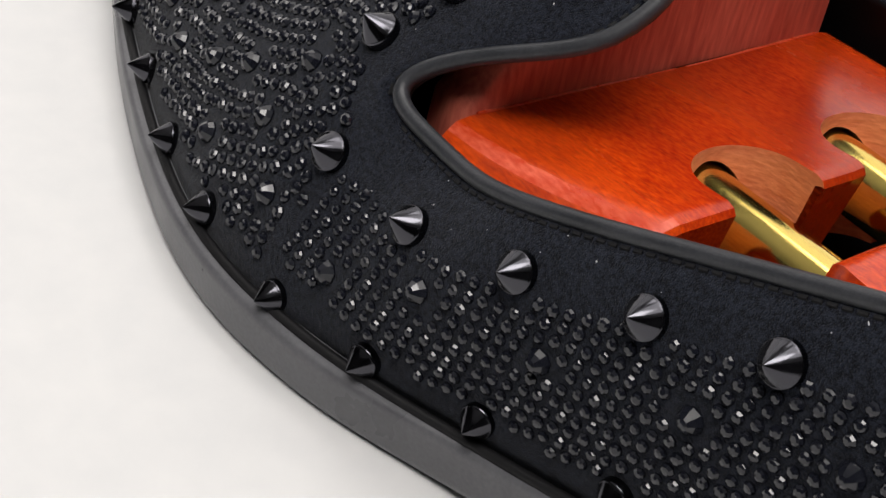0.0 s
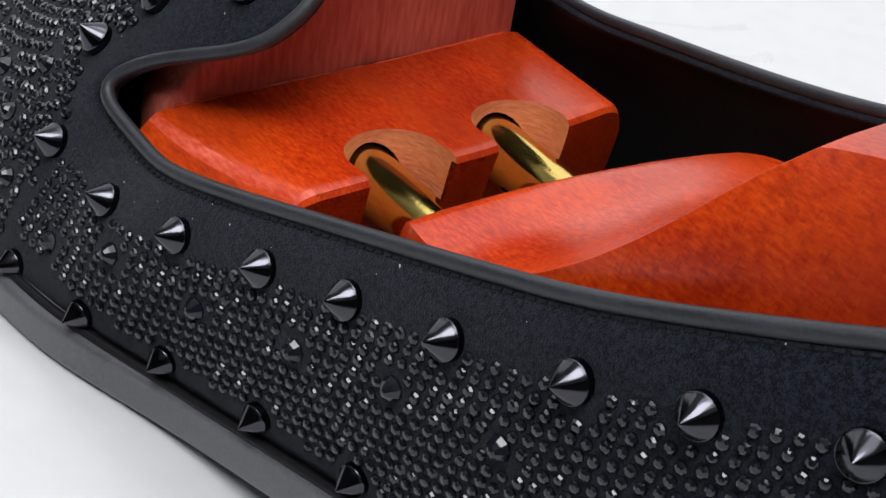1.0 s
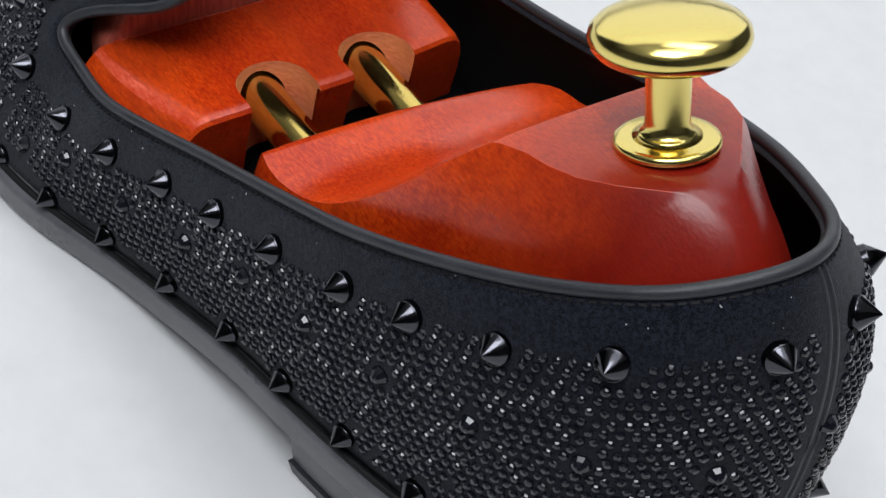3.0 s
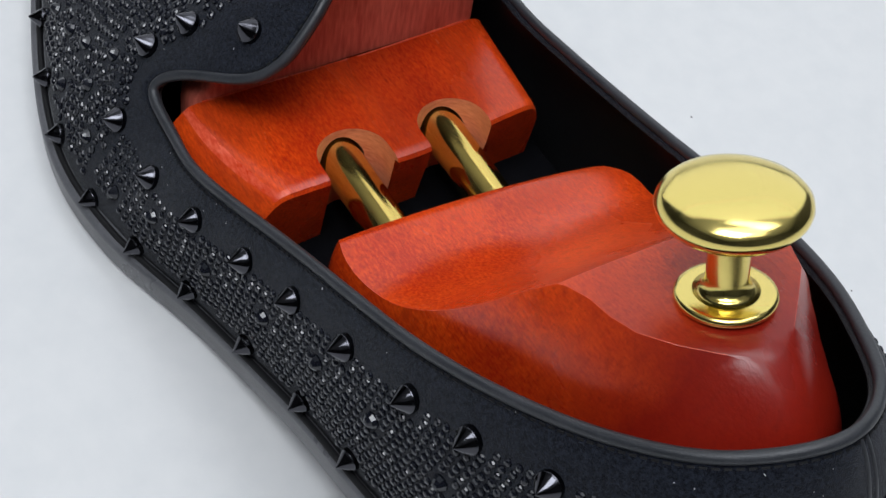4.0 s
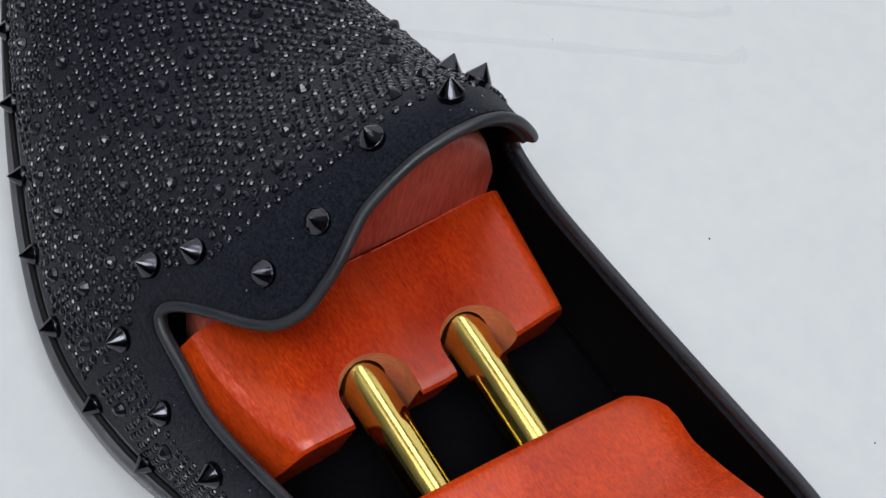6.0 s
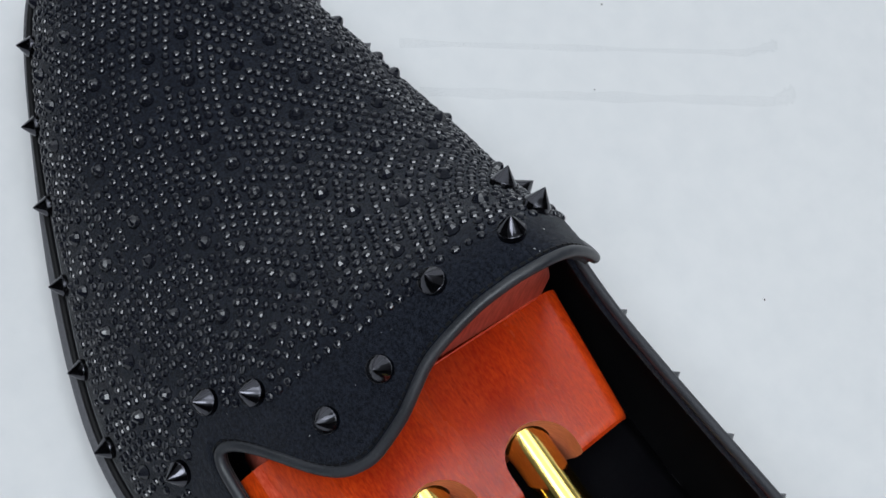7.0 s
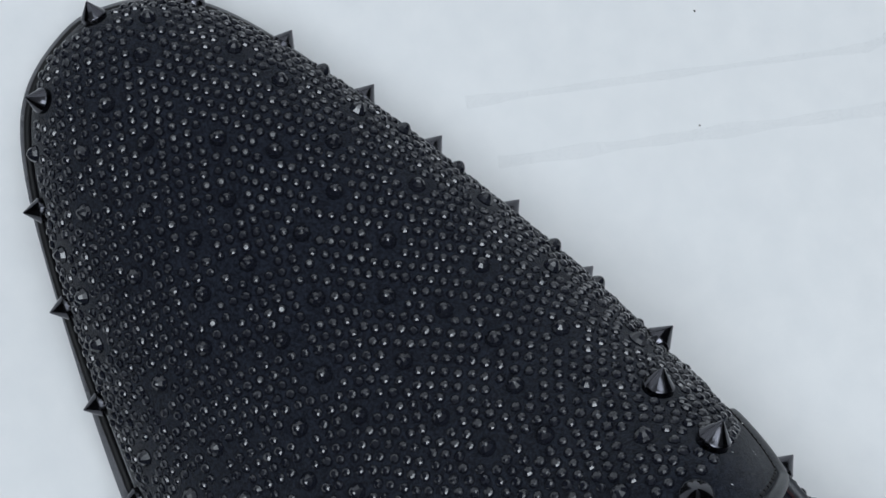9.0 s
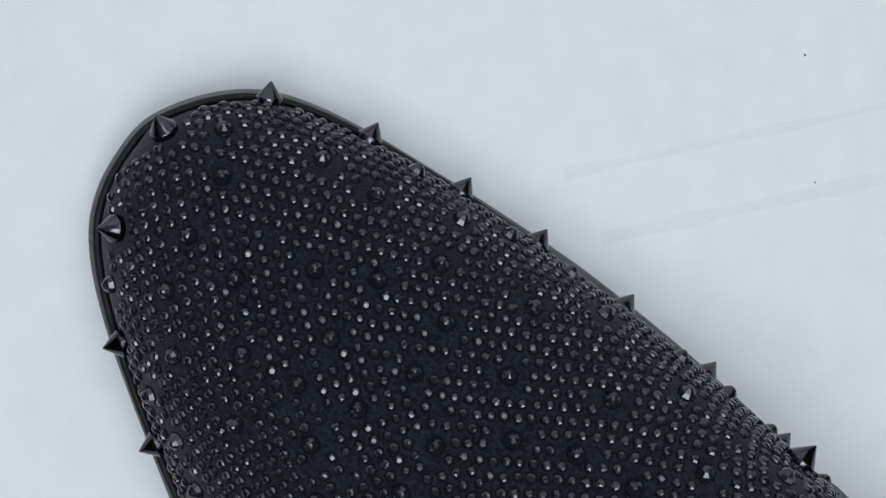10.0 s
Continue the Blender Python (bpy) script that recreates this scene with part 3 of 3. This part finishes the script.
for _ in range(38):
    if rnd.random() < 0.55:
        m = frame_on(quarter_at, rnd.uniform(0.1, 9), rnd.uniform(0.72, 0.95))
    else:
        b = rnd.uniform(0.2, 0.8)
        m = frame_on(vamp_at, throat_a(b) + rnd.uniform(0.1, 0.5), b)
    L = rnd.uniform(0.00005, 0.00011)
    m = m @ Matrix.Translation((0, 0, 0.0002)) @ Matrix.Rotation(rnd.uniform(0, 6.28), 4, "Z")
    bmesh.ops.create_icosphere(bm, subdivisions=1, radius=1, matrix=m @ Matrix.Diagonal((L * rnd.choice((1, 1, 1.6, 3)), L, L * 0.6, 1)))
lint = part("lint", bm, LINT, shoe, "pale specks of lint")
tagged(lint, kind="stuff")

# The wooden shoe tree
tree = thing("shoe_tree", "red varnished wooden shoe tree with brass knob inside the loafer", "shoe tree")


def block_from(sections):
    bm = grid_mesh(sections, True)
    bm.verts.ensure_lookup_table()
    n = len(sections[0])
    bm.faces.new([bm.verts[i] for i in range(n)])
    bm.faces.new([bm.verts[(len(sections) - 1) * n + i] for i in range(n)])
    bmesh.ops.recalc_face_normals(bm, faces=bm.faces)
    return bm


def bevel(ob, width, segments=3, angle=30):
    m = ob.modifiers.new("rounded", "BEVEL")
    m.width, m.segments, m.limit_method, m.angle_limit = width, segments, "ANGLE", radians(angle)
    return ob


def front_section(x):
    t = (x - 12.78) / (15.92 - 12.78)
    yl, yr, z = 3.86 + 0.62 * t, -2.03 - 0.37 * t, 3.95 - 0.34 * t
    belly = 0.25 * math.sin(math.pi * min(max(t, 0), 1))
    wob = 0.10 * noise.noise(Vector((x * 1.7, 3.1, 0))) + 0.05 * noise.noise(Vector((x * 6, 1.1, 0)))
    left = [(0.72, 1.4 - z), (0.86, -1.75), (0.87, -1.35), (0.80, -0.98), (0.67, -0.66), (0.48, -0.38), (0.26, -0.14), (0.12 + 0.6 * wob, -0.035), (-0.08 + wob, 0.0)]
    right = [(0.18, 0.0), (0.0, -0.04), (-0.12, -0.13), (-0.20, -0.28), (-0.25, -0.5), (-0.27, -1.0), (-0.25, 1.4 - z)]
    return [(x, yl + o + belly * (0.75 if 0 < k < 7 else 0.45), z + d) for k, (o, d) in enumerate(left)] + [(x, 2.5, z + 0.02), (x, 0.8, z + 0.03)] + [(x, yr + o, z + d) for o, d in right]


def cut_front(bm):
    """Two round-ended slots for the rods, cut right through the deck's front edge."""
    me = bpy.data.meshes.new("front_block")
    bm.to_mesh(me)
    bm.free()
    me.materials.append(WOOD)
    me.materials.append(EDGEWOOD)
    for f in me.polygons:
        # the worn band along the ridge
        c = f.center / CM
        if abs(f.normal.x) < 0.5 and c.y > 3.7 and 0.74 < f.normal.z < 0.965:
            f.material_index = 1
    ob = new("front_block", me)
    cutters = []
    for y in (2.12, -0.26):
        c = bmesh.new()
        rings = [[c.verts.new(Vector((x, y + 0.53 * math.cos(w), 3.13 + 0.53 * math.sin(w))) * CM) for w in (2 * math.pi * k / 28 for k in range(28))] for x in (13.2, 14.6)]
        c.faces.new(rings[0])
        c.faces.new(rings[1][::-1])
        for i in range(28):
            k = (i + 1) % 28
            c.faces.new((rings[0][i], rings[1][i], rings[1][k], rings[0][k]))
        bmesh.ops.recalc_face_normals(c, faces=c.faces)
        cm = bpy.data.meshes.new("cutter")
        c.to_mesh(cm)
        # bore walls take the colour darkened for shade round the rod
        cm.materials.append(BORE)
        c.free()
        co = new("cutter", cm)
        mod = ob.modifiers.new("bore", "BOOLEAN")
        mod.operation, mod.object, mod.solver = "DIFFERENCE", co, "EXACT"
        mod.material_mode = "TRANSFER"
        cutters.append(co)
    for y in (2.12, -0.20):
        c = bmesh.new()
        n = 28
        top, low = [], []
        loop = [(11.5, y - 0.76)] + [(13.02 + 0.76 * math.cos(w), y + 0.76 * math.sin(w)) for w in (-math.pi / 2 + math.pi * k / n for k in range(n + 1))] + [(11.5, y + 0.76)]
        for px, py in loop:
            top.append(c.verts.new(Vector((px + 0.25, py, 5.0)) * CM))
            low.append(c.verts.new(Vector((px - 0.20, py, 1.0)) * CM))
        c.faces.new(top)
        c.faces.new(low[::-1])
        for i in range(len(loop)):
            k = (i + 1) % len(loop)
            c.faces.new((top[i], low[i], low[k], top[k]))
        bmesh.ops.recalc_face_normals(c, faces=c.faces)
        cm = bpy.data.meshes.new("cutter")
        c.to_mesh(cm)
        cm.materials.append(CUTWOOD)
        c.free()
        co = new("cutter", cm)
        mod = ob.modifiers.new("slot", "BOOLEAN")
        mod.operation, mod.object, mod.solver = "DIFFERENCE", co, "EXACT"
        mod.material_mode = "TRANSFER"
        cutters.append(co)
    dg = bpy.context.evaluated_depsgraph_get()
    dg.update()
    made = bpy.data.meshes.new_from_object(ob.evaluated_get(dg))
    ob.modifiers.clear()
    ob.data = made
    for co in cutters:
        bpy.data.objects.remove(co)
    ob.parent = tree
    return ob


def skew(p):
    """The forefoot piece lies a little askew, and its front face falls back under the deck."""
    f = min(max((0.5 - p[1]) / 2.7, 0), 1)
    t = min(max((p[0] - 12.7) / 3.2, 0), 1)
    under = max(3.9 - p[2] - 0.45, 0) * 0.15 * min(max((14.4 - p[0]) / 1.8, 0), 1)
    return (p[0] + f * (0.36 * (1 - t) + 0.15 * t) + under, p[1], p[2])


def skewed(sections):
    return block_from([[skew(p) for p in row] for row in sections])


front = cut_front(skewed([[(12.62, y, z - 0.12) for _, y, z in front_section(12.72)], [(12.68, y, z - 0.035) for _, y, z in front_section(12.75)]] + [front_section(12.80 + (15.92 - 12.80) * i / 28) for i in range(29)]))
front.data.shade_smooth()
front.data.set_sharp_from_angle(angle=radians(30))
# The pale bevel paints the highlight along the deck and slot edges
bevel(front, 0.0007, 3, 32).modifiers["rounded"].material = 1
tagged(front, "forefoot block with two slots")


def instep_section(x, k):
    """The upright piece under the tongue: an arch a little inside the vamp."""
    pts = []
    for i in range(25):
        b = 0.16 + 0.66 * i / 24
        p = vamp_at(1.0, b)
        c = np.array([p[0], 0.9, 2.0])
        p = c + (p - c) * k
        pts.append((x, min(p[1], 4.5), p[2]))
    return [(x, pts[0][1], 1.4)] + pts + [(x, pts[-1][1], 1.4)]


instep = part("instep_block", skewed([instep_section(15.921, 0.80), instep_section(16.0, 0.835), instep_section(16.2, 0.85), instep_section(16.7, 0.85)]), INSTEP, tree, "upright instep block", True)
bevel(instep, 0.0006, 2, 40)


part("crease", tube([Vector(skew((15.915, 4.3 - 6.4 * i / 40, 3.615 + 0.02 * noise.noise(Vector((i * 0.7, 0, 0)))))) for i in range(41)], 0.03, 6), EDGEWOOD, tree, "pale dusty crease between the blocks", True)


def curve(x, xs, vs):
    """A smooth curve through values at rising x."""
    i = int(np.clip(np.searchsorted(xs, x) - 1, 0, len(xs) - 2))
    g = np.gradient(np.array(vs, float), np.array(xs, float))
    h = xs[i + 1] - xs[i]
    f = min(max((x - xs[i]) / h, 0), 1)
    return (2 * f**3 - 3 * f**2 + 1) * vs[i] + (f**3 - 2 * f**2 + f) * h * g[i] + (3 * f**2 - 2 * f**3) * vs[i + 1] + (f**3 - f**2) * h * g[i + 1]


def heel_section(x):
    if x < 6.0:
        zt = curve(x, [1.40, 1.5, 1.7, 2.0, 2.4, 2.85, 3.22, 3.34, 3.7, 6.0], [5.2, 6.7, 7.65, 8.28, 8.70, 8.97, 9.10, 9.12, 9.06, 8.48])
    else:
        zt = curve(x, [6.0, 6.35, 6.8, 7.3, 7.9, 8.5, 9.1, 9.7, 10.3, 10.5, 10.62], [8.48, 8.02, 7.34, 6.66, 6.0, 5.5, 5.18, 5.03, 4.99, 4.95, 4.85])
    yl = curve(x, [1.45, 1.65, 2.0, 2.5, 3.3, 4.6, 6.0, 8.0, 9.6, 10.4, 10.62], [0.95, 1.6, 2.15, 2.62, 3.04, 3.38, 3.65, 3.95, 4.12, 4.10, 4.00])
    yr = curve(x, [1.45, 1.65, 2.0, 2.5, 3.3, 4.6, 6.0, 8.0, 9.6, 10.3, 10.5, 10.62], [-0.1, -0.8, -1.4, -1.88, -2.2, -2.35, -2.42, -2.48, -2.55, -2.46, -2.3, -2.05])
    le = curve(x, [1.45, 2.0, 2.9, 3.3, 3.8, 4.46, 6.0, 6.35, 6.8, 7.3, 7.9, 9.0, 10.4, 10.62], [0.65, 0.72, 0.8, 0.92, 1.45, 1.98, 2.41, 2.74, 3.08, 3.36, 3.58, 3.80, 3.82, 3.74])
    re = curve(x, [1.45, 2.0, 2.9, 3.3, 3.8, 4.46, 6.0, 6.35, 6.8, 7.3, 7.9, 9.0, 10.3, 10.62], [0.25, 0.18, 0.10, 0.0, -0.45, -1.10, -1.55, -1.78, -1.98, -2.15, -2.28, -2.42, -2.34, -1.95])
    fall = 0.42 * step(7.5, 10.4, x)

    def side(y0, y1, top):
        out = []
        for j in range(13):
            t = j / 12
            c = 2.4 + (top - 2.4) * 0.77
            out.append((x, (1 - t) ** 2 * y0 + 2 * t * (1 - t) * y0 + t * t * y1, (1 - t) ** 2 * 2.4 + 2 * t * (1 - t) * c + t * t * top))
        return out

    pts = side(yl, le, zt - 0.03)
    for j in range(1, 10):
        f = j / 10
        pts.append((x, le - 0.05 + (re - le + 0.1) * f, zt + 0.03 * math.sin(math.pi * f) - fall * f**2.2))
    return pts + side(yr, re, zt - fall - 0.03)[::-1]


xs = [1.45, 1.5, 1.57, 1.65, 1.75, 1.87, 2.0, 2.15, 2.3, 2.45, 2.6, 2.75, 2.95, 3.1, 3.3, 3.5, 4.0, 4.5, 5.0, 5.5, 5.9, 6.0, 6.15, 6.35, 6.6, 6.8, 7.05, 7.3, 7.6, 7.9, 8.2, 8.5, 8.8, 9.1, 9.4, 9.7, 10.0, 10.2, 10.35, 10.45, 10.55, 10.62]
heel_block = part("heel_block", block_from([heel_section(x) for x in xs]), HEELWOOD, tree, "heel block with a saddle-shaped dip")
heel_block.data.shade_smooth()
heel_block.data.set_sharp_from_angle(angle=radians(32))
heel_block.data.materials.append(EDGEWOOD)
# Highlight lines along the saddle and plate edges, painted as a pale bevel
bevel(heel_block, 0.0005, 2, 33).modifiers["rounded"].material = 1

# Two brass rods between the blocks
for y0, y1 in ((2.12, 1.95), (-0.28, -0.42)):
    a, b = Vector((14.3, y0, 3.12)), Vector((9.6, y1, 3.10))
    part("rod", tube([a + (b - a) * i / 6 for i in range(7)], 0.47, 36), RODS, tree, "brass rod", True)

# The turned knob: head, stem and flange
head = [(0.0, 1.10), (0.30, 1.11), (0.37, 1.18), (0.55, 1.23), (0.86, 1.28), (1.06, 1.36), (1.15, 1.48), (1.175, 1.58), (1.15, 1.69), (1.06, 1.79), (0.88, 1.87), (0.60, 1.925), (0.30, 1.95), (0.0, 1.955)]
stem = [(0.0, 0.08), (0.52, 0.15), (0.42, 0.19), (0.355, 0.27), (0.335, 0.38), (0.335, 1.20), (0.35, 1.28), (0.40, 1.32), (0.0, 1.32)]
flange = [(0.0, -0.03), (0.76, -0.03), (0.80, 0.0), (0.81, 0.06), (0.78, 0.115), (0.70, 0.13), (0.40, 0.145), (0.0, 0.145)]
knob = part("knob", lathe([(r, z + 0.12) for r, z in head], 72), BRASS, tree, "polished domed brass knob", True)
knob.matrix_basis = pose(0.0448, 0.0039, 0.0892, 0.5, 19, 0)
part("stem", lathe(stem, 48), BRASS, knob, smooth=True)
part("flange", lathe(flange, 64), BRASS, knob, smooth=True)

# Marks and specks on the table
for ends, wide in ((((24.2, -4.2), (19.67, -11.85), (19.45, -12.75)), 0.16), (((22.8, -3.9), (18.2, -11.6), (18.1, -12.3)), 0.22)):
    bm = bmesh.new()
    prev = None
    for i in range(41):
        f = i / 40 * 2
        k = min(int(f), 1)
        p = Vector((*ends[k], 0.012)).lerp(Vector((*ends[k + 1], 0.012)), f - k)
        hw = wide * (0.6 + 0.5 * noise.noise(Vector((i * 0.4, wide * 9, 0))) + 0.6 * step(0.9, 1.9, f) * (1 - step(1.85, 2.0, f)))
        pair = [bm.verts.new((p + Vector((0.86, -0.5, 0)) * sgn * max(hw, 0.03)) * CM) for sgn in (-1, 1)]
        if prev:
            bm.faces.new((*prev, *pair[::-1]))
        prev = pair
    bmesh.ops.recalc_face_normals(bm, faces=bm.faces)
    mark = part("scuff_mark", bm, SMUDGE)
    tagged(mark, "faint grey scuff line on the white table", "scuff mark", kind="structure")
for x, y, r in ((22.66, -9.37, 0.028), (20.71, -7.78, 0.022), (14.04, -8.14, 0.028), (7.89, -8.56, 0.025), (24.9, 9.9, 0.035)):
    bm = bmesh.new()
    bmesh.ops.create_icosphere(bm, subdivisions=1, radius=r * CM)
    for vert in bm.verts:
        vert.co = Vector((vert.co.x * rnd.uniform(0.8, 1.5), vert.co.y * rnd.uniform(0.7, 1.2), max(vert.co.z, 0) * 0.6))
    sp = part("speck", bm, SPECK)
    sp.location = (x * CM, y * CM, 0.0)
    tagged(sp, "tiny dark speck lying on the white table", "speck", group="specks on the table")
